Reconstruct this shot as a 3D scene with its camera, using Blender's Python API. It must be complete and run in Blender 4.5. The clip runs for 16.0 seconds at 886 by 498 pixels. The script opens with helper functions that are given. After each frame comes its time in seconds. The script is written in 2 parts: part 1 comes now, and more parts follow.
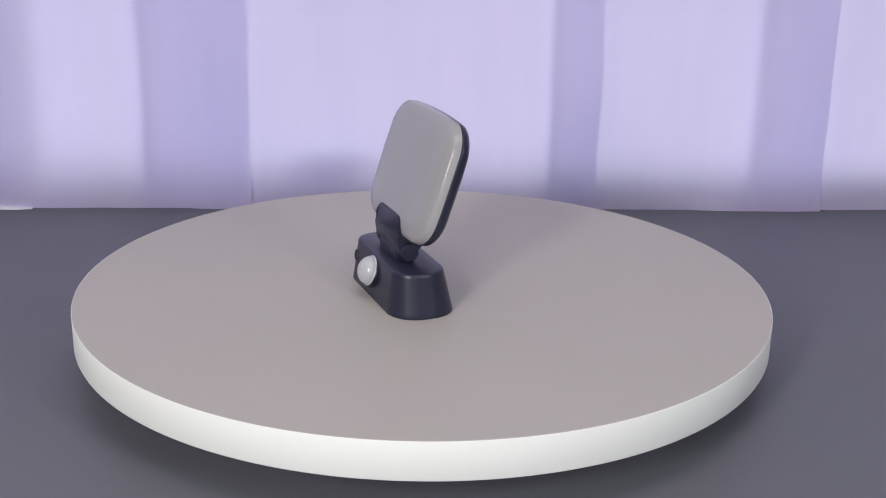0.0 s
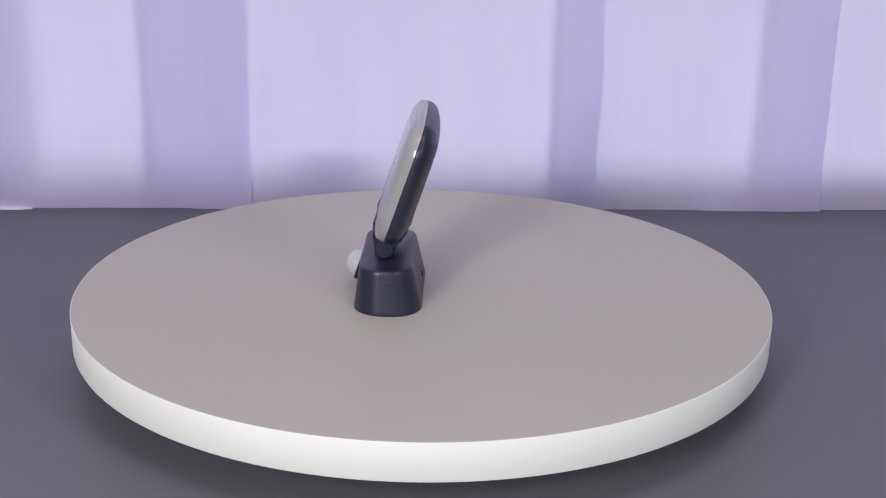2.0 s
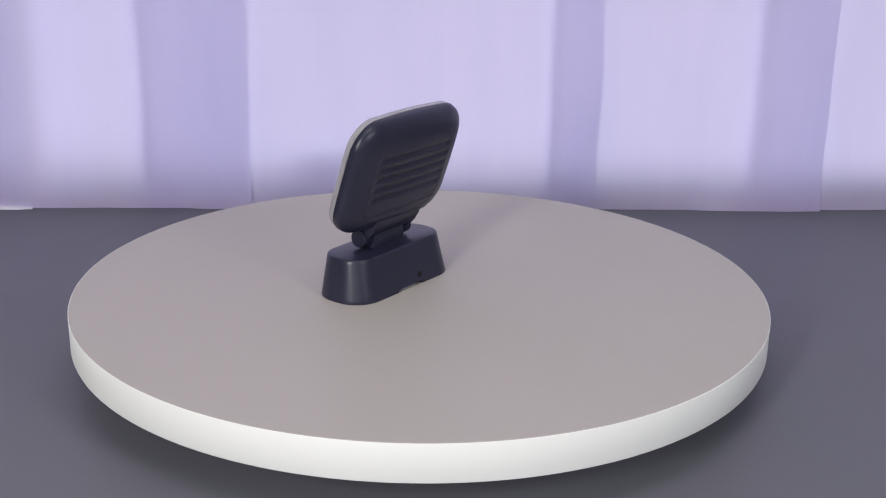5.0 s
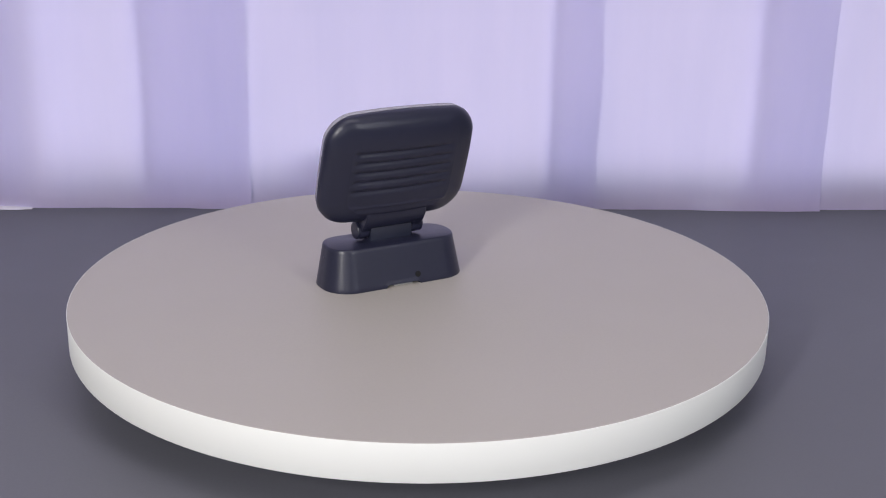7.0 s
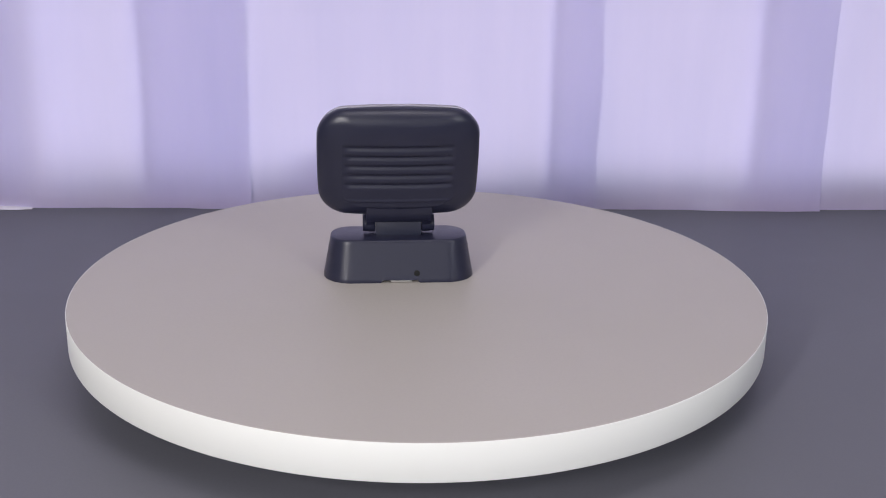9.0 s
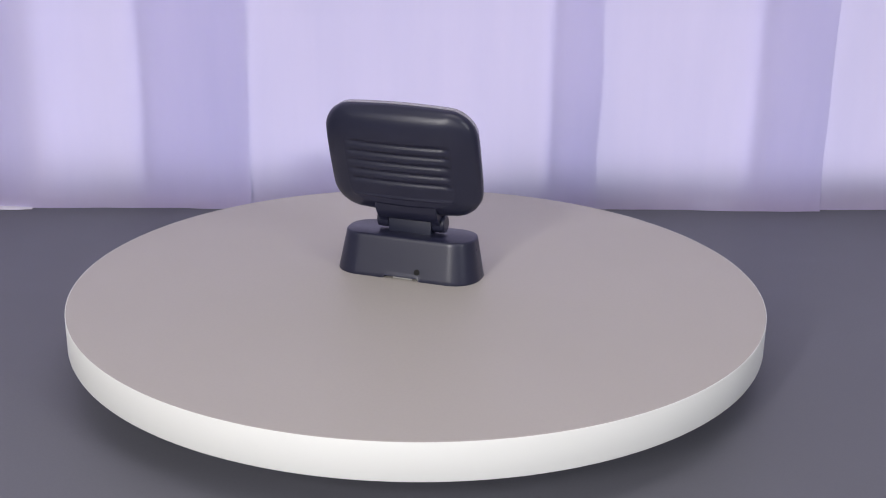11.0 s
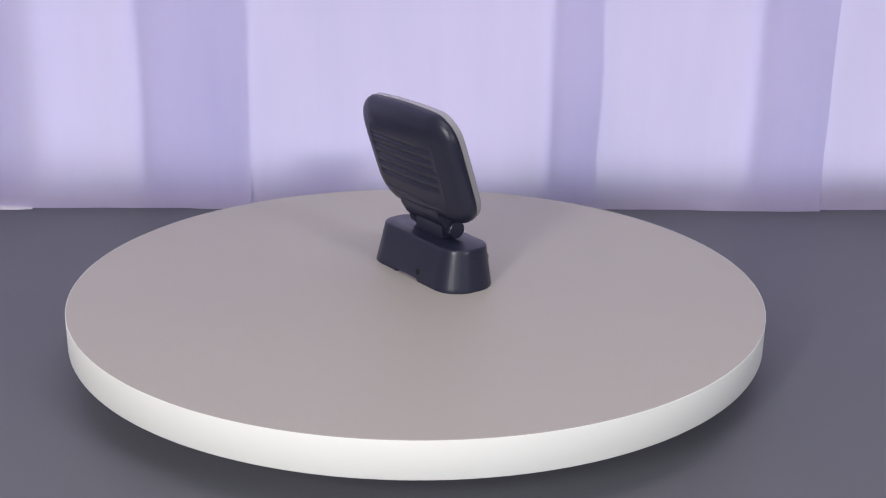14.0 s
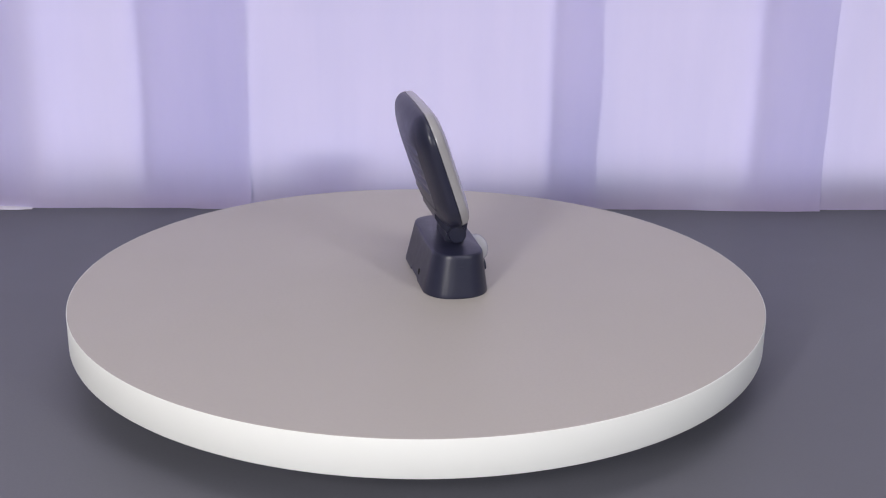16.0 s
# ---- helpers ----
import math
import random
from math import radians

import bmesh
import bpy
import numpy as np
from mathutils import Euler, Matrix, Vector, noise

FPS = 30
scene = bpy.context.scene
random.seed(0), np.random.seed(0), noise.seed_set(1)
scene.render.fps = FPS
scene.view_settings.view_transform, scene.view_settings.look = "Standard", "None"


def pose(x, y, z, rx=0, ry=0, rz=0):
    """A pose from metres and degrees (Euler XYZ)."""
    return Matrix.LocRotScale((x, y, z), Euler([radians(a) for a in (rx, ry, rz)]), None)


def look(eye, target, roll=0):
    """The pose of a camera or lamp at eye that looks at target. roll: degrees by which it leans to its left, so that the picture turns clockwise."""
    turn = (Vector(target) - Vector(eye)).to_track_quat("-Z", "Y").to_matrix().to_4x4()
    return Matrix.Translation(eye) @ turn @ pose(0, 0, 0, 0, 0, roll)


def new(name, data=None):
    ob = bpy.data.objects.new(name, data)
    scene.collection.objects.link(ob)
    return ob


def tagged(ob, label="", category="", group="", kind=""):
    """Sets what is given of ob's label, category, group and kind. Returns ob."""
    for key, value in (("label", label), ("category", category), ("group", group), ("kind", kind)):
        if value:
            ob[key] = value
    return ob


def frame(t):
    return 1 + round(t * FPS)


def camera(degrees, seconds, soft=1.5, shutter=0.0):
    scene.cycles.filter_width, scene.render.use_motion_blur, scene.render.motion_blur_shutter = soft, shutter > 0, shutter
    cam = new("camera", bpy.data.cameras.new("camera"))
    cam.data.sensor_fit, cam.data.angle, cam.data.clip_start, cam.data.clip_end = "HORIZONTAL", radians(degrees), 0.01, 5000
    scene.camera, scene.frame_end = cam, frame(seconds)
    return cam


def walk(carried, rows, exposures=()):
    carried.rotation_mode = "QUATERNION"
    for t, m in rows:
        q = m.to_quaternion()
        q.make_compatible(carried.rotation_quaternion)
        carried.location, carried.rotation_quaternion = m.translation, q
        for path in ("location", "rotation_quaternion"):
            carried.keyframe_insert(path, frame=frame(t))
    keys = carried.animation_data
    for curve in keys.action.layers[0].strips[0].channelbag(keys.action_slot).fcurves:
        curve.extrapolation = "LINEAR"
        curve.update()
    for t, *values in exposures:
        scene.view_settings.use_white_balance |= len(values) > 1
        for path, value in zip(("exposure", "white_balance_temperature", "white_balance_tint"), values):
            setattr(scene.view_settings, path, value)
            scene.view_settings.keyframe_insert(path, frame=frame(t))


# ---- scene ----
# Axis of the turntable is x = y = 0; the top of its disc is at Z0.
TABLE_Z = 0.75
GAP = 0.035
DISC_T = 0.0298
DISC_R = 0.300
Z0 = TABLE_Z + GAP + DISC_T

# ---- camera: it stands still on a tripod ----
EYE = Vector((0.0, -0.99835, Z0 + 0.36737))
AIM = EYE + Vector((0.018142, 0.947463, -0.319349))
cam = camera(40.60, 16.0, soft=1.1)
walk(cam, [(0.0, look(EYE, AIM, 0.927)), (16.0, look(EYE, AIM, 0.927))],
     [(0.0, 0.0, 6500, 10), (3.5, 0.0, 6500, 10), (9.0, 0.03, 6530, 12), (16.0, 0.02, 6520, 11.5)])

# ---- light ----
world = bpy.data.worlds.new("world")
scene.world = world
world.use_nodes = True
wn = world.node_tree.nodes
sky = wn.new("ShaderNodeTexSky")
sky.sky_type = "NISHITA"
sky.sun_disc = False
sky.sun_elevation = radians(35)
sky.sun_rotation = radians(40)
world.node_tree.links.new(sky.outputs[0], wn["Background"].inputs[0])
wn["Background"].inputs[1].default_value = 0.08


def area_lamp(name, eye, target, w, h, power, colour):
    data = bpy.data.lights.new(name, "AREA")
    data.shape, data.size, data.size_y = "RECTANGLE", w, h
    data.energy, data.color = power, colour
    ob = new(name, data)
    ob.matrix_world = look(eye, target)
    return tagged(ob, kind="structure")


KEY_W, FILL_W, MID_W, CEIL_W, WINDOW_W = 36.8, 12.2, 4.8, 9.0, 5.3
# two tall strip lights on stands in front, and the room's ceiling panel
area_lamp("studio_light_left", (-1.00, -2.15, Z0 + 0.90), (0, 0, Z0 + 0.05), 0.30, 0.95, KEY_W, (1.0, 0.98, 0.955))
area_lamp("studio_light_right", (1.38, -1.75, Z0 + 0.95), (0, 0, Z0 + 0.05), 0.30, 0.95, FILL_W, (0.94, 0.97, 1.0))
# unseen broad panel added between the strips, for the base's wide reflection
area_lamp("unseen_reflection_panel", (0.12, -2.45, Z0 + 0.42), (0.05, 0, Z0 + 0.05), 1.25, 0.95, MID_W, (0.97, 0.98, 1.0))
area_lamp("ceiling_panel_light", (0.1, -0.7, 2.66), (0.1, -0.7, 0), 1.2, 0.6, CEIL_W, (1.0, 0.95, 0.97))
CURTAIN_Y = 0.4415
SILL_Z = TABLE_Z + 0.045
area_lamp("window_daylight", (0.02, CURTAIN_Y + 0.052, (SILL_Z + 1.95) / 2), (0.02, -3, (SILL_Z + 1.95) / 2),
          2.4, 1.95 - SILL_Z, WINDOW_W, (0.775, 0.690, 1.0)).data.spread = radians(100)


# ---- materials ----
def material(name, colour, rough=0.5, metal=0.0, var=0.0, var_scale=8.0, grain=0.0, grain_scale=400.0,
             bump=0.0, bump_scale=600.0, spec=0.5, tint=None, coat=0.0):
    """A Principled material with stains (var), grain and fine relief, in the object's own space."""
    m = bpy.data.materials.new(name)
    m.use_nodes = True
    nt = m.node_tree
    N, L = nt.nodes, nt.links
    b = N["Principled BSDF"]
    b.inputs["Roughness"].default_value = rough
    b.inputs["Metallic"].default_value = metal
    b.inputs["Specular IOR Level"].default_value = spec
    b.inputs["Coat Weight"].default_value = coat
    co = N.new("ShaderNodeTexCoord")
    tint = tint or tuple(c * 0.8 for c in colour)

    def noise_at(scale, detail=4.0):
        n = N.new("ShaderNodeTexNoise")
        n.inputs["Scale"].default_value = scale
        n.inputs["Detail"].default_value = detail
        L.new(co.outputs["Object"], n.inputs["Vector"])
        return n

    def mix(a, fac, c2, lo, hi):
        r = N.new("ShaderNodeMapRange")
        r.inputs["From Min"].default_value, r.inputs["From Max"].default_value = lo, hi
        L.new(fac, r.inputs["Value"])
        x = N.new("ShaderNodeMix")
        x.data_type = "RGBA"
        L.new(r.outputs[0], x.inputs["Factor"])
        if isinstance(a, tuple):
            x.inputs["A"].default_value = (*a, 1)
        else:
            L.new(a, x.inputs["A"])
        x.inputs["B"].default_value = (*c2, 1)
        return x.outputs["Result"]

    out = mix(colour, noise_at(var_scale).outputs["Fac"], tuple(c + (t - c) * min(1, var * 5) for c, t in zip(colour, tint)), 0.35, 0.75)
    if grain:
        out = mix(out, noise_at(grain_scale, 2).outputs["Fac"], tuple(c * (1 - grain) for c in colour), 0.4, 0.7)
    L.new(out, b.inputs["Base Color"])
    rr = N.new("ShaderNodeMapRange")
    rr.inputs["To Min"].default_value, rr.inputs["To Max"].default_value = rough - 0.06, rough + 0.06
    L.new(noise_at(var_scale * 3).outputs["Fac"], rr.inputs["Value"])
    L.new(rr.outputs[0], b.inputs["Roughness"])
    if bump:
        bp = N.new("ShaderNodeBump")
        bp.inputs["Strength"].default_value = bump
        bp.inputs["Distance"].default_value = 0.0004
        L.new(noise_at(bump_scale, 3).outputs["Fac"], bp.inputs["Height"])
        L.new(bp.outputs[0], b.inputs["Normal"])
    return m


M_TABLE = material("grey_table_laminate", (0.138, 0.140, 0.166), 0.55, var=0.06, var_scale=3, grain=0.06, bump=0.12, bump_scale=900, spec=0.3)
M_PAD = material("grey_beige_matt_laminate", (0.440, 0.409, 0.380), 0.5, var=0.03, var_scale=5, grain=0.03, bump=0.06, bump_scale=1500, spec=0.35)
M_RIM = material("white_gloss_edge_band", (0.83, 0.84, 0.82), 0.55, var=0.02, var_scale=12, tint=(0.80, 0.81, 0.82))
M_PLINTH = material("black_plinth_plastic", (0.03, 0.03, 0.032), 0.5, var=0.05, grain=0.1)
M_SHELL = material("charcoal_moulded_plastic", (0.0180, 0.0194, 0.0415), 0.34, var=0.06, var_scale=40, grain=0.10, grain_scale=2500, bump=0.10, bump_scale=2500, spec=0.44)
M_PIN = material("charcoal_hinge_plastic", (0.019, 0.022, 0.044), 0.42, var=0.05, var_scale=60, grain=0.1, grain_scale=2500, bump=0.08, bump_scale=2500)
M_HOLE = material("hole_shade_black", (0.004, 0.004, 0.005), 0.85, grain=0.1)
M_WALL = material("painted_wall", (0.45, 0.44, 0.44), 0.8, var=0.03, var_scale=2, grain=0.03, grain_scale=200, bump=0.2, bump_scale=200)
M_CEIL = material("painted_ceiling", (0.80, 0.80, 0.79), 0.85, var=0.02, var_scale=2)
M_FLOOR = material("grey_floor_vinyl", (0.22, 0.215, 0.21), 0.5, var=0.05, var_scale=2, grain=0.05)
M_SLIVER = material("pale_sliver_white", (0.62, 0.60, 0.68), 0.8, var=0.03, var_scale=30, grain=0.05, bump=0.2, bump_scale=1500)
M_FOAM = material("white_foam_gasket", (0.36, 0.355, 0.35), 0.8, var=0.03, var_scale=90)


def milky(name, colour, rough, sub, radius, coat=0.0):
    m = material(name, colour, rough, var=0.015, var_scale=25, coat=coat)
    b = m.node_tree.nodes["Principled BSDF"]
    b.inputs["Subsurface Weight"].default_value = sub
    b.inputs["Subsurface Radius"].default_value = radius
    b.inputs["Subsurface Scale"].default_value = 0.004
    return m


M_DIFFUSER = milky("frosted_polycarbonate", (0.325, 0.317, 0.332), 0.16, 0.15, (1.0, 1.0, 1.0))
M_DOME = milky("white_sensor_lens_plastic", (0.47, 0.475, 0.51), 0.12, 0.2, (1.0, 1.0, 1.0))


def sheer():
    """Thin white cloth: part of the light passes through it."""
    m = bpy.data.materials.new("sheer_white_cloth")
    m.use_nodes = True
    N, L = m.node_tree.nodes, m.node_tree.links
    N.remove(N["Principled BSDF"])
    co = N.new("ShaderNodeTexCoord")
    # cloth density: broad stripes and fine threads, both long in the drop's direction
    fine, broad = N.new("ShaderNodeTexNoise"), N.new("ShaderNodeTexNoise")
    fine.inputs["Scale"].default_value, fine.inputs["Detail"].default_value = 45, 4
    broad.inputs["Scale"].default_value, broad.inputs["Detail"].default_value = 11, 5
    for node, squeeze in ((fine, 0.06), (broad, 0.22)):
        mp = N.new("ShaderNodeMapping")
        mp.inputs["Scale"].default_value = (1.0, 1.0, squeeze)
        L.new(co.outputs["Object"], mp.inputs["Vector"])
        L.new(mp.outputs[0], node.inputs["Vector"])
    both = N.new("ShaderNodeMix")
    both.inputs["Factor"].default_value = 0.22
    L.new(broad.outputs["Fac"], both.inputs["A"])
    L.new(fine.outputs["Fac"], both.inputs["B"])
    weave = N.new("ShaderNodeMapRange")
    weave.inputs["From Min"].default_value, weave.inputs["From Max"].default_value = 0.28, 0.72
    L.new(both.outputs["Result"], weave.inputs["Value"])
    x = N.new("ShaderNodeMix")
    x.data_type = "RGBA"
    x.inputs["A"].default_value = (0.77, 0.82, 0.93, 1)
    x.inputs["B"].default_value = (0.86, 0.89, 0.96, 1)
    L.new(weave.outputs["Result"], x.inputs["Factor"])
    back = N.new("ShaderNodeMix")
    back.data_type = "RGBA"
    back.inputs["A"].default_value = (0.60, 0.50, 0.75, 1)
    back.inputs["B"].default_value = (0.68, 0.57, 0.84, 1)
    L.new(weave.outputs["Result"], back.inputs["Factor"])
    d, t, mx = N.new("ShaderNodeBsdfDiffuse"), N.new("ShaderNodeBsdfTranslucent"), N.new("ShaderNodeMixShader")
    mx.inputs["Fac"].default_value = 0.64
    L.new(back.outputs["Result"], d.inputs["Color"])
    L.new(x.outputs["Result"], t.inputs["Color"])
    L.new(d.outputs[0], mx.inputs[1])
    L.new(t.outputs[0], mx.inputs[2])
    L.new(mx.outputs[0], N["Material Output"].inputs["Surface"])
    return m


M_CLOTH = sheer()


# ---- mesh tools ----
def link_mesh(name, bm, mat, smooth=None):
    bmesh.ops.recalc_face_normals(bm, faces=bm.faces)
    me = bpy.data.meshes.new(name)
    bm.to_mesh(me)
    bm.free()
    me.materials.append(mat)
    if smooth is not None:
        for p in me.polygons:
            p.use_smooth = True
        me.set_sharp_from_angle(angle=radians(smooth))
    return new(name, me)


def part(name, bm, mat, parent, label="", smooth=35):
    ob = link_mesh(name, bm, mat, smooth)
    ob.parent = parent
    return tagged(ob, label)


def box(bm, x0, x1, y0, y1, z0, z1, bevel=0.0, seg=2):
    m = Matrix.LocRotScale(((x0 + x1) / 2, (y0 + y1) / 2, (z0 + z1) / 2), None, (x1 - x0, y1 - y0, z1 - z0))
    made = bmesh.ops.create_cube(bm, size=1, matrix=m)
    if bevel:
        edges = list({e for v in made["verts"] for e in v.link_edges})
        bmesh.ops.bevel(bm, geom=edges, offset=bevel, segments=seg, affect="EDGES", profile=0.6)
    return bm


def lathe(bm, profile, n=128, axis="z", centre=(0, 0, 0)):
    """Turns a profile of (radius, along) about an axis; closes where the radius is 0."""
    rings = []
    for r, h in profile:
        if r == 0:
            rings.append([(0, 0, h)])
        else:
            rings.append([(r * math.cos(2 * math.pi * k / n), r * math.sin(2 * math.pi * k / n), h) for k in range(n)])
    turn = {"z": Matrix(), "x": Matrix.Rotation(radians(90), 4, "Y"), "y": Matrix.Rotation(radians(90), 4, "X")}[axis]
    vs = [[bm.verts.new(Vector(centre) + turn @ Vector(c)) for c in ring] for ring in rings]
    for a, b in zip(vs, vs[1:]):
        if len(a) == 1 or len(b) == 1:
            one, ring = (a[0], b) if len(a) == 1 else (b[0], a)
            for k in range(n):
                bm.faces.new((one, ring[k], ring[(k + 1) % n]))
        else:
            for k in range(n):
                bm.faces.new((a[k], a[(k + 1) % n], b[(k + 1) % n], b[k]))
    return bm


def round_rect(a, b, r, n=12):
    """A rounded rectangle with half sides a, b."""
    r = min(r, a - 1e-4, b - 1e-4)
    pts = []
    for cx, cy, s in ((a - r, b - r, 0), (r - a, b - r, 90), (r - a, r - b, 180), (a - r, r - b, 270)):
        for k in range(n + 1):
            t = radians(s + 90 * k / n)
            pts.append((cx + r * math.cos(t), cy + r * math.sin(t)))
    return pts


def loft(bm, rings, cap=True):
    vs = [[bm.verts.new(c) for c in ring] for ring in rings]
    n = len(vs[0])
    for a, b in zip(vs, vs[1:]):
        for k in range(n):
            bm.faces.new((a[k], a[(k + 1) % n], b[(k + 1) % n], b[k]))
    if cap:
        bm.faces.new(vs[0])
        bm.faces.new(vs[-1])
    return vs


# ---- the room, closed round the camera ----
X0, X1, Y0, Y1, ROOM_H = -2.6, 2.6, -3.6, CURTAIN_Y + 0.056, 2.7


def room():
    bm = box(bmesh.new(), X0, X1, Y0, Y1 + 0.2, -0.1, 0)
    tagged(link_mesh("floor", bm, M_FLOOR), "plain grey vinyl floor of the studio room", "floor", kind="structure")
    bm = box(bmesh.new(), X0, X1, Y0, Y1 + 0.2, ROOM_H, ROOM_H + 0.1)
    tagged(link_mesh("ceiling", bm, M_CEIL), "plain white painted ceiling", "ceiling", kind="structure")
    for name, b in (("wall_west", (X0 - 0.1, X0, Y0 - 0.1, Y1 + 0.2)), ("wall_east", (X1, X1 + 0.1, Y0 - 0.1, Y1 + 0.2)),
                    ("wall_south", (X0, X1, Y0 - 0.1, Y0))):
        bm = box(bmesh.new(), *b, 0, ROOM_H)
        tagged(link_mesh(name, bm, M_WALL), "plain light painted wall", "wall", kind="structure")
    # the wall behind the curtain, with a wide window opening
    bm = bmesh.new()
    wx0, wx1, wz1 = -1.2, 1.24, 1.97
    box(bm, X0, X1, Y1, Y1 + 0.2, 0, SILL_Z - 0.004)
    box(bm, X0, X1, Y1, Y1 + 0.2, wz1, ROOM_H)
    box(bm, X0, wx0, Y1, Y1 + 0.2, SILL_Z - 0.004, wz1)
    box(bm, wx1, X1, Y1, Y1 + 0.2, SILL_Z - 0.004, wz1)
    tagged(link_mesh("wall_north", bm, M_WALL), "painted wall with a wide window behind the curtain", "wall", kind="structure")


room()


# ---- the table ----
def table():
    top = new("table")
    top.location = (0, 0, 0)
    tagged(top, "wide matt grey table under the turntable", "table")
    x0, x1, y0, y1 = -1.05, 1.10, -0.62, CURTAIN_Y + 0.045
    bm = box(bmesh.new(), x0, x1, y0, y1, TABLE_Z - 0.028, TABLE_Z, 0.002)
    part("tabletop", bm, M_TABLE, top, "matt grey laminate top")
    for x in (x0 + 0.06, x1 - 0.06):
        for y in (y0 + 0.06, y1 - 0.06):
            bm = box(bmesh.new(), x - 0.025, x + 0.025, y - 0.025, y + 0.025, 0, TABLE_Z - 0.028, 0.002)
            part("leg", bm, M_PLINTH, top)


table()


# ---- the curtain ----
def smooth_step(t):
    t = max(0.0, min(1.0, t))
    return t * t * (3 - 2 * t)


def drop(x0, x1, behind, seed, top=1.2):
    """One drop of cloth between x0 and x1: waves across it, fading folds down it."""
    bm = bmesh.new()
    rnd = random.Random(seed)
    waves = [(rnd.uniform(0.0035, 0.0055), rnd.uniform(7, 12)), (rnd.uniform(0.002, 0.0035), rnd.uniform(20, 32)),
             (rnd.uniform(0.0010, 0.0018), rnd.uniform(55, 80)), (0.0006, rnd.uniform(120, 160))]
    phase = [rnd.uniform(0, 6.28) for _ in waves]
    n = int((x1 - x0) / 0.0045)
    zs = [0.0, 0.004, 0.015, 0.03, 0.05, 0.075, 0.10, 0.14, 0.18, 0.22, 0.27, 0.33, 0.40, 0.50, 0.62, 0.80, 1.0, 1.2]
    zs = [z for z in zs if z < top - 0.01] + [top]
    rows = []
    for z in zs:
        row = []
        for k in range(n + 1):
            t = k / n
            x = x0 + (x1 - x0) * t
            y = sum(a * math.sin(f * x + p + 0.9 * noise.noise(Vector((x * 4, z * 2.2, p)))) for (a, f), p in zip(waves, phase))
            y += 0.007 * noise.noise(Vector((x * 3.1, z * 1.7, seed))) + 0.003 * noise.noise(Vector((x * 22, z * 5, seed + 4)))
            # the side hems turn back a little
            edge = min(t * n, (1 - t) * n)
            y += 0.0006 * math.exp(-edge / 1.5)
            lean = 0.006 * noise.noise(Vector((x * 2.3, z * 2.1, 9.1 + seed))) * z * 2
            lean += (0.0035 * noise.noise(Vector((seed, z * 9, 2.0))) + 0.0012 * noise.noise(Vector((seed, z * 31, 5.0)))) * math.exp(-edge / 6)
            y -= 0.009 * max(0.0, 1 - z / 0.006)
            row.append(bm.verts.new((x + lean - 0.025 * max(x, 0.0) * z, CURTAIN_Y + 0.45 * y + behind, TABLE_Z + 0.0012 + z)))
        rows.append(row)
    for a, b in zip(rows, rows[1:]):
        for k in range(n):
            bm.faces.new((a[k], a[k + 1], b[k + 1], b[k]))
    return bm


def curtain():
    c = new("curtain")
    tagged(c, "pale lilac-white sheer curtain hanging in overlapping drops onto the table", "curtain")
    # last two: narrow strips added unseen behind, to darken a band and a patch
    for k, (x0, x1, behind, top) in enumerate(((-1.25, -0.212, -0.010, 1.2), (-0.340, 0.2175, -0.002, 1.2), (0.158, 0.503, 0.007, 1.2),
                                               (0.411, 1.25, 0.016, 1.2), (-0.560, -0.462, 0.020, 1.2), (-0.150, -0.066, 0.026, 0.068))):
        part("drop", drop(x0, x1, behind, 11 + k, top), M_CLOTH, c, smooth=180)
    # two thin pale pieces added on the table for the bright slivers there
    for x, w, y in ((-0.512, 0.066, 0.4205), (0.365, 0.046, 0.4500)):
        bm = bmesh.new()
        rows = []
        for k in range(13):
            t = k / 12
            b = math.sin(math.pi * min(1, t * 1.15 + 0.02)) ** 0.5
            xx = x + (t - 0.5) * w
            rows.append([(xx, y + 0.010, TABLE_Z + 0.0008), (xx, y + 0.010, TABLE_Z + 0.0024), (xx, y - 0.001 - 0.004 * b * t, TABLE_Z + 0.0009 + 0.0008 * b),
                         (xx, y - 0.002 - 0.005 * b * t, TABLE_Z + 0.0006)])
        loft(bm, rows)
        part("pale_sliver", bm, M_SLIVER, c, "thin pale sliver at the curtain foot")
    return c


curtain()


# ---- the turntable ----
def turntable():
    t = new("turntable")
    t.location = (0, 0, TABLE_Z)
    tagged(t, "round white display turntable with a grey-beige top, turning", "turntable")
    bm = lathe(bmesh.new(), [(0, 0), (0.168, 0), (0.17, 0.002), (0.17, 0.026), (0.168, 0.028), (0.06, 0.028), (0.06, GAP - 0.002), (0, GAP - 0.002)])
    part("plinth", bm, M_PLINTH, t, "low black motor plinth")
    T = DISC_T
    R = DISC_R
    prof = [(0, -T), (R - 0.0016, -T), (R - 0.0005, -T + 0.0005), (R, -T + 0.0016), (R, -0.0004), (R - 0.0001, -0.0001), (R - 0.0003, 0.0),
            (R - 0.0005, 0), (R - 0.0006, -0.001), (0, -0.001)]
    d = part("disc", lathe(bmesh.new(), prof, 256), M_RIM, t, "thick white disc with a glossy edge", smooth=40)
    r = R - 0.0006
    pad = part("top_sheet", lathe(bmesh.new(), [(0, -0.0009), (r, -0.0009), (r, -0.0001), (r - 0.0003, 0.0002), (0, 0.0002)], 256), M_PAD, d,
               "matt grey-beige top sheet", smooth=40)
    return t, d


TURNTABLE, DISC = turntable()


# ---- the security light ----
A_B, B_B, R_B, Y_B = 0.0672, 0.0287, 0.0248, 0.001
A_T, B_T, R_T, Y_T = 0.0604, 0.0219, 0.0188, -0.001
BASE_H = 0.0369
HY, HZ = -0.0032, 0.0462
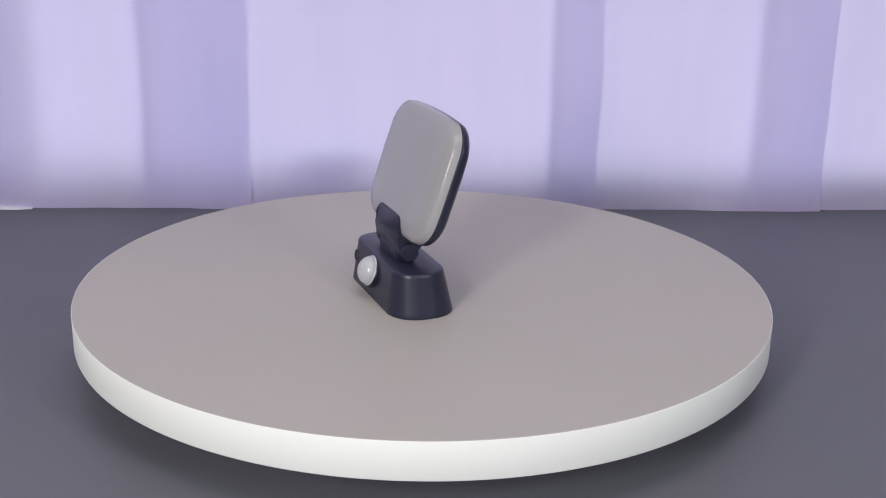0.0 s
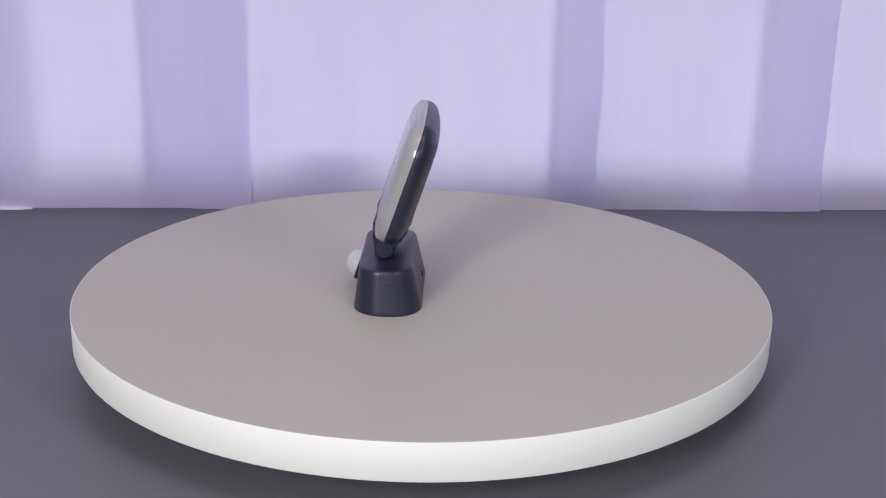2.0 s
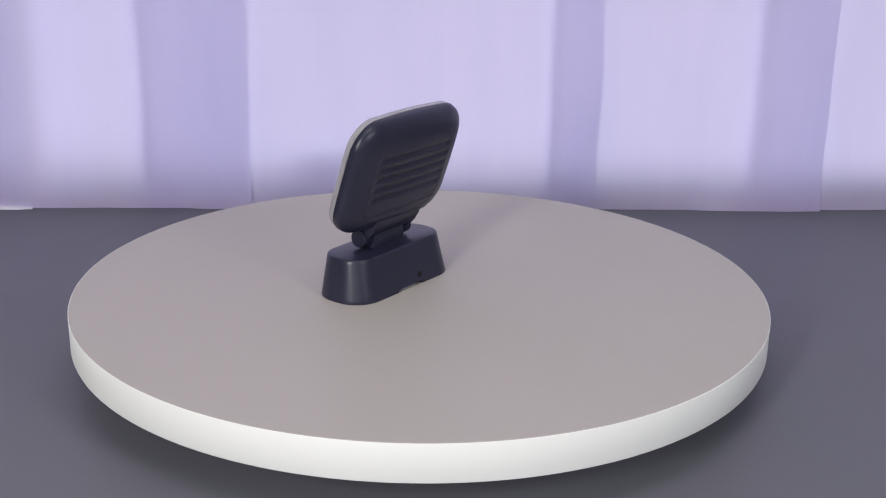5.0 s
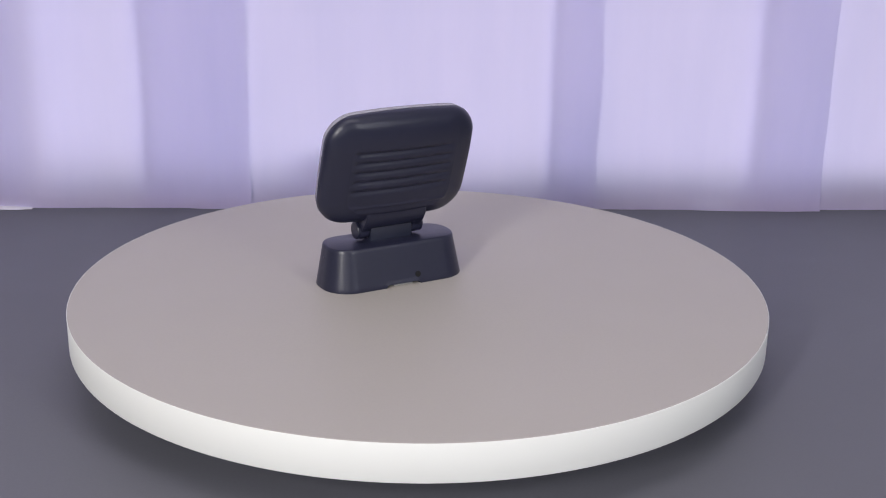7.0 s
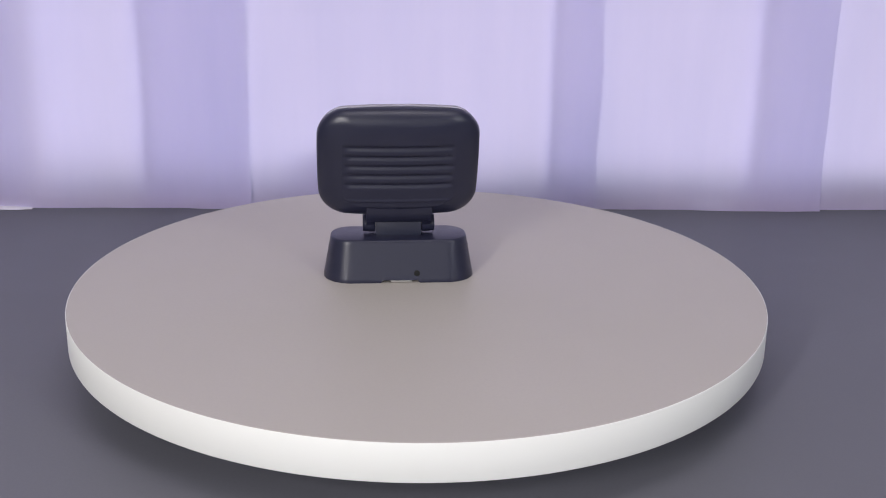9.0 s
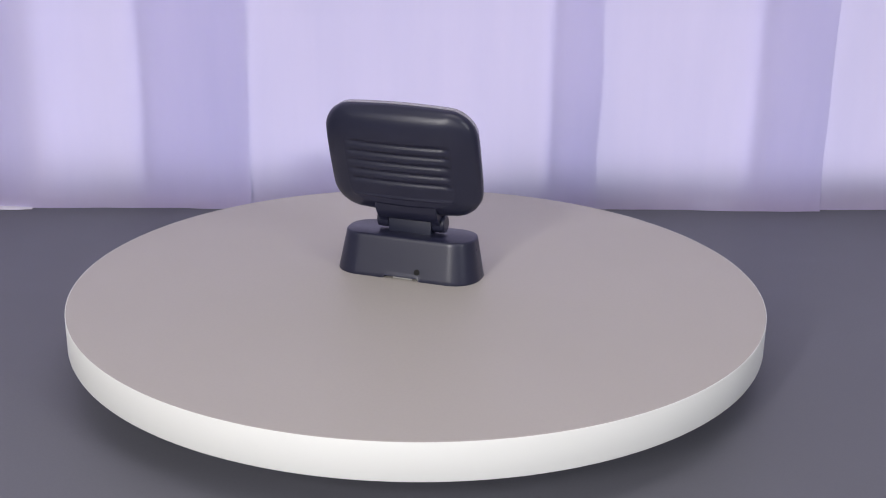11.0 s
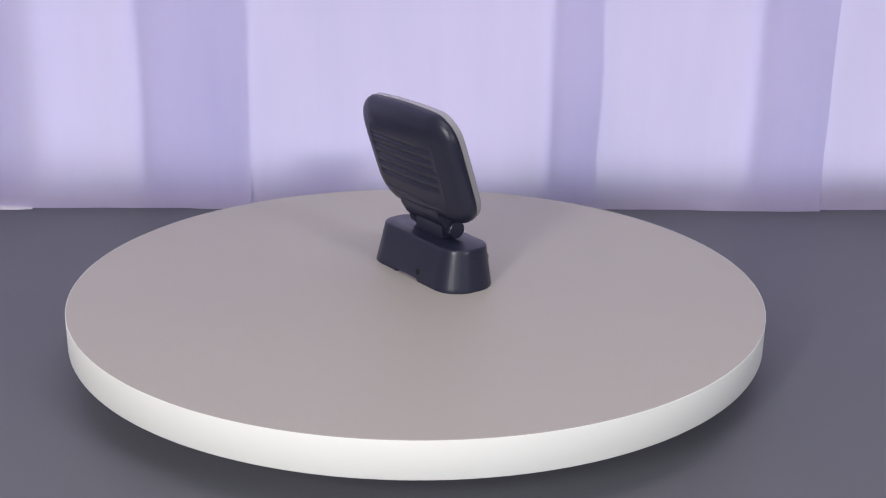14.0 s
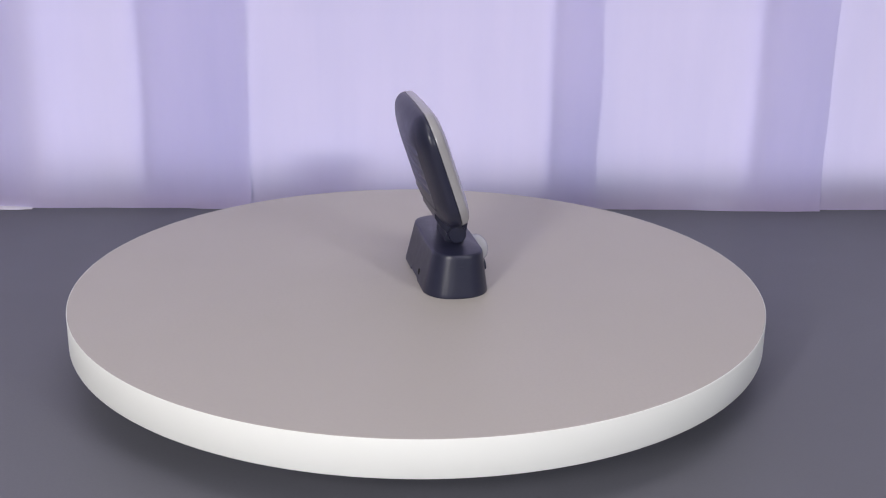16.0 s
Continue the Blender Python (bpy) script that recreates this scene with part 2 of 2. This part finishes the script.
HEAD_X, HEAD_Y, HEAD_Z, TILT = 0.0013, 0.0143, 0.1079, 18.76
HW, HL = 0.0686, 0.0503


def base_housing(parent):
    """Tapered obround base with a cable notch at the foot of its back."""
    bm = bmesh.new()
    rings = []

    def ring(t, ins, notch_z=None, deep=0.0):
        a = A_B + (A_T - A_B) * t - ins
        b = B_B + (B_T - B_B) * t - ins
        r = R_B + (R_T - R_B) * t - ins
        y = Y_B + (Y_T - Y_B) * t
        out = []
        for px, py in resample(round_rect(a, b, r), 200):
            z = BASE_H * t
            if notch_z is not None and py > b * 0.8 and -0.0166 < px < 0.0150:
                z, py = notch_z, py - deep
            out.append((px, py + y, z))
        rings.append(out)

    ring(0.0, 0.0004, 0.0, 0.010)
    ring(0.004, 0.0002, 0.0024, 0.010)
    ring(0.012, 0.0, 0.0026, 0.0)
    for k in range(1, 10):
        ring(k / 10, 0.0)
    for t, ins in ((0.965, 0.0), (0.988, 0.0004), (1.0, 0.0014)):
        ring(t, ins)
    loft(bm, rings)
    return part("base_housing", bm, M_SHELL, parent, "tapered charcoal plastic base", smooth=38)


def resample(loop, n):
    """n points at even steps along a closed line, with its corners kept smooth."""
    P = np.array(loop + loop[:1])
    s = np.concatenate([[0], np.cumsum(np.linalg.norm(np.diff(P, axis=0), axis=1))])
    u = np.linspace(0, s[-1], n, endpoint=False)
    return list(zip(np.interp(u, s, P[:, 0]).tolist(), np.interp(u, s, P[:, 1]).tolist()))


def pillow(bm, a, b, r, depth, rings=70, n=176, taper=0.0, inset=0.0):
    """A rounded plate front: depth(s, x, v) over concentric rounded outlines."""
    outline = resample(round_rect(a, b, r), n)
    vs = []
    for k in range(rings, 0, -1):
        s = k / rings
        ring = []
        for x, v in outline:
            xx, vv = x * s, v * s
            xx *= 1 + taper * (vv / b)
            # the long edges bow outwards a little
            vv *= 1 + 0.073 * (1 - (xx / a) ** 2)
            xx *= 1 + 0.022 * (1 - (vv / b) ** 2) if abs(vv) < b else 1
            ring.append(bm.verts.new((xx, depth(s, xx, vv), vv)))
        vs.append(ring)
    mid = bm.verts.new((0, depth(0, 0, 0), 0))
    for p, q in zip(vs, vs[1:]):
        for k in range(n):
            bm.faces.new((p[k], p[(k + 1) % n], q[(k + 1) % n], q[k]))
    for k in range(n):
        bm.faces.new((vs[-1][k], vs[-1][(k + 1) % n], mid))
    return vs[0]


def shell_depth(s, x, v):
    # crowned panel inside a crease, steep flanks outside it; the crease is softer towards the top
    crown = 0.0174 * (0.89 + 0.11 * (1 - min(1.0, abs(x) / 0.050) ** 2))
    if s > 0.70:
        flank = ((1 - s) / 0.30) ** 0.36
    else:
        flank = 1.0
    soft = (1 - s ** 4.5) ** 0.45
    top = smooth_step((v - 0.010) / 0.030)
    d = crown * (flank * 0.97 + 0.03 + (soft - flank * 0.97 - 0.03) * top) if s < 1 else 0.0
    # grooves across the panel
    for k in range(5):
        vk = 0.0223 - 0.0094 * k
        u = (v - vk) / 0.0021
        d -= 0.0017 * math.exp(-u * u) * smooth_step((0.0495 - abs(x)) / 0.009)
    # low ridge below the grooves
    d += 0.0006 * math.exp(-((v + 0.0312) / 0.0013) ** 2) * smooth_step((0.050 - abs(x)) / 0.006)
    return d


def diffuser_depth(s, x, v):
    if s > 0.990:
        return -0.0008 - 0.0042 * (1 - s) / 0.010
    t = s / 0.990
    return -0.0050 - 0.0068 * (1 - t ** 7) ** 0.62 - 0.0012 * (1 - t * t)


def head(parent):
    # back shell
    bm = bmesh.new()
    rim = pillow(bm, HW, HL, 0.0222, shell_depth, 130, 300)
    inner = [bm.verts.new((v.co.x * 0.985, -0.001, v.co.z * 0.985)) for v in rim]
    n = len(rim)
    for k in range(n):
        bm.faces.new((rim[k], rim[(k + 1) % n], inner[(k + 1) % n], inner[k]))
    bm.faces.new(inner)
    h = part("lamp_head", bm, M_SHELL, parent, "charcoal ribbed lamp head shell", smooth=60)
    h.matrix_basis = pose(HEAD_X, HEAD_Y, HEAD_Z, -TILT)
    # diffuser
    bm = bmesh.new()
    rim = pillow(bm, HW - 0.0002, HL - 0.0002, 0.0221, diffuser_depth, 60, 220)
    bm.faces.new(rim)
    part("diffuser", bm, M_DIFFUSER, h, "frosted greyish-white diffuser, unlit", smooth=60)
    # hinge ears and neck below the shell; the barrel's axis lies at (yb, zb)
    up = pose(HEAD_X, HEAD_Y, HEAD_Z, -TILT).inverted() @ Vector((0, HY, HZ))
    xb, yb, zb = up
    upper = [(-0.0105, -0.0455), (0.0, -0.0400), (0.0150, -0.0340), (0.0165, -0.0440), (0.0135, -0.0560)]
    ear = upper + [(yb + 0.0083 * math.cos(radians(a)), zb + 0.0083 * math.sin(radians(a))) for a in range(20, -201, -20)] + [(-0.0085, -0.0530)]
    for x0, x1 in ((-0.0287, -0.0209), (0.0209, 0.0287)):
        bm = bmesh.new()
        loft(bm, [[(xb + x, yb + (y - yb) * g, zb + (z - zb) * g) for y, z in ear] for x, g in ((x0, 0.95), (x0 + 0.0008, 1), (x1 - 0.0008, 1), (x1, 0.95))])
        part("hinge_ear", bm, M_SHELL, h, smooth=30)
    bm = bmesh.new()
    plate = [(-0.0105, -0.0455), (0.0, -0.0400), (0.0150, -0.0340), (0.0170, -0.0440), (0.0145, -0.0545), (0.0125, -0.0572)]
    plate += [(yb + 0.0084 * math.cos(radians(a)), zb + 0.0084 * math.sin(radians(a))) for a in range(90, 206, 15)] + [(-0.0102, -0.0560)]
    loft(bm, [[(xb + x, yb + (y - yb) * g, z) for y, z in plate] for x, g in ((-0.0289, 0.96), (-0.0281, 1), (0.0281, 1), (0.0289, 0.96))])
    part("neck", bm, M_SHELL, h, smooth=30)
    # tongue that holds the diffuser's lower edge
    bm = bmesh.new()
    rings = []
    for d, ins in ((0.0045, 0.0), (0.0006, 0.0), (0.0, 0.0007)):
        w, top, r = 0.0275 - ins, -0.0372 - ins, 0.0085
        edge = [(w - r + r * math.cos(radians(q)), top - r + r * math.sin(radians(q))) for q in range(0, 91, 15)]
        edge = [(w, -0.0560)] + edge + [(-x, z) for x, z in reversed(edge)] + [(-w, -0.0560)]
        rings.append([(xb + x, -0.0127 + 0.0030 * max(0.0, (-0.0465 - z) / 0.0095) + d, z) for x, z in edge])
    loft(bm, rings)
    part("front_tongue", bm, M_SHELL, h, smooth=40)
    for s in (-1, 1):
        prof = [(0, 0.0280), (0.0079, 0.0280), (0.0079, 0.0312), (0.0073, 0.0319), (0, 0.0320)]
        bm = lathe(bmesh.new(), [(r, s * z) for r, z in prof], 40, "x", (xb, yb, zb))
        part("hinge_cap", bm, M_SHELL, h, "round hinge cap", smooth=35)
    return h


def sensor(parent):
    """Boss on the base's front with the domed sensor lens and a small knob."""
    lean = pose(-0.0003, -0.0266, 0.0228, -19)
    bm = lathe(bmesh.new(), [(0, -0.013), (0.0140, -0.013), (0.0140, 0.0004), (0.0136, 0.0009), (0, 0.0009)], 56, "y")
    bm.transform(lean)
    part("sensor_collar", bm, M_SHELL, parent, smooth=35)
    bm = bmesh.new()
    dome = [(0.0122 * math.cos(radians(a)), 0.0020 + 0.0094 * math.sin(radians(a))) for a in range(0, 90, 6)]
    lathe(bm, [(0, 0), (0.0132, 0.0), (0.0132, 0.0014), (0.0128, 0.0018)] + dome + [(0, 0.0114)], 56, "y")
    bm.transform(lean)
    part("sensor_lens", bm, M_DOME, parent, "milky white domed sensor lens", smooth=50)
    bm = lathe(bmesh.new(), [(0, -0.005), (0.0052, -0.005), (0.0052, 0.0009), (0.0047, 0.0014), (0.0040, 0.0014), (0.0038, 0.0006), (0, 0.0006)], 32, "y")
    bm.transform(pose(-0.0440, -0.0240, 0.0228, -10.6))
    part("dial", bm, M_PIN, parent, "small dark setting dial", smooth=35)


def security_light():
    s = new("security_light")
    tagged(s, "charcoal plastic floodlight with frosted panel and motion sensor on a turntable", "security light")
    base = base_housing(s)
    sensor(base)
    bm = box(bmesh.new(), -0.0203, 0.0203, HY - 0.0085, HY + 0.0085, BASE_H - 0.002, HZ + 0.0035, 0.0012)
    lathe(bm, [(0, -0.0203), (0.0078, -0.0203), (0.0078, 0.0203), (0, 0.0203)], 32, "x", (0, HY, HZ))
    part("hinge_block", bm, M_PIN, base, smooth=35)
    bm = box(bmesh.new(), -0.0105, 0.0080, 0.0205, 0.0268, 0.0, 0.0019, 0.0004)
    part("foam_gasket", bm, M_FOAM, base, "white foam gasket strip")
    # shallow moulding mark on each end
    for k in (1, -1):
        bm = bmesh.new()
        rings = []
        for out, g in ((-0.0010, 0.0), (0.0001, 0.0), (0.00025, -0.0004)):
            rings.append([(out, y, z) for y, z in round_rect(0.0022 + g, 0.0010 + g, 0.0009, 4)])
        loft(bm, rings)
        bm.transform(pose(k * 0.0623, 0.0, 0.0268, 0, 0, 0 if k > 0 else 180) @ pose(0, 0, 0, 0, -10.5))
        part("moulding_mark", bm, M_SHELL, base, smooth=35)
    # the screw hole in the back: a raised black disc stands for its shade
    slope = math.degrees(math.atan((B_B - B_T) / BASE_H))
    bm = lathe(bmesh.new(), [(0, -0.001), (0.0027, -0.001), (0.0027, 0.0003), (0.0022, 0.0005), (0, 0.0003)], 24, "y")
    bm.transform(pose(-0.0152, 0.0277, 0.0083) @ pose(0, 0, 0, slope) @ pose(0, 0, 0, 0, 0, 180))
    part("screw_hole", bm, M_HOLE, base, "small black disc for a shaded screw hole")
    head(s)
    return s


LIGHT = security_light()


# ---- what turns ----
def turn_at(t):
    """Degrees of the disc at t seconds."""
    u = (t - 8) / 8
    return -176.046 - 11.91795 * (t - 9) + 0.0474 * u * u + 0.5654 * (u ** 3 - u) - 2.519 * (u ** 4 - u * u)


def motions():
    tilt = pose(0, 0, 0, math.degrees(-0.00224), math.degrees(0.00077))
    times = [k * 0.5 for k in range(33)]
    spin = [(t, pose(0, 0, 0, 0, 0, turn_at(t)) @ tilt) for t in times]
    walk(DISC, [(t, pose(0, 0, Z0 - TABLE_Z) @ m @ pose(0.0020, 0.0020, 0)) for t, m in spin])
    walk(LIGHT, [(t, pose(0, 0, Z0) @ m @ pose(0.01883, -0.02652, 0.0002)) for t, m in spin])


motions()
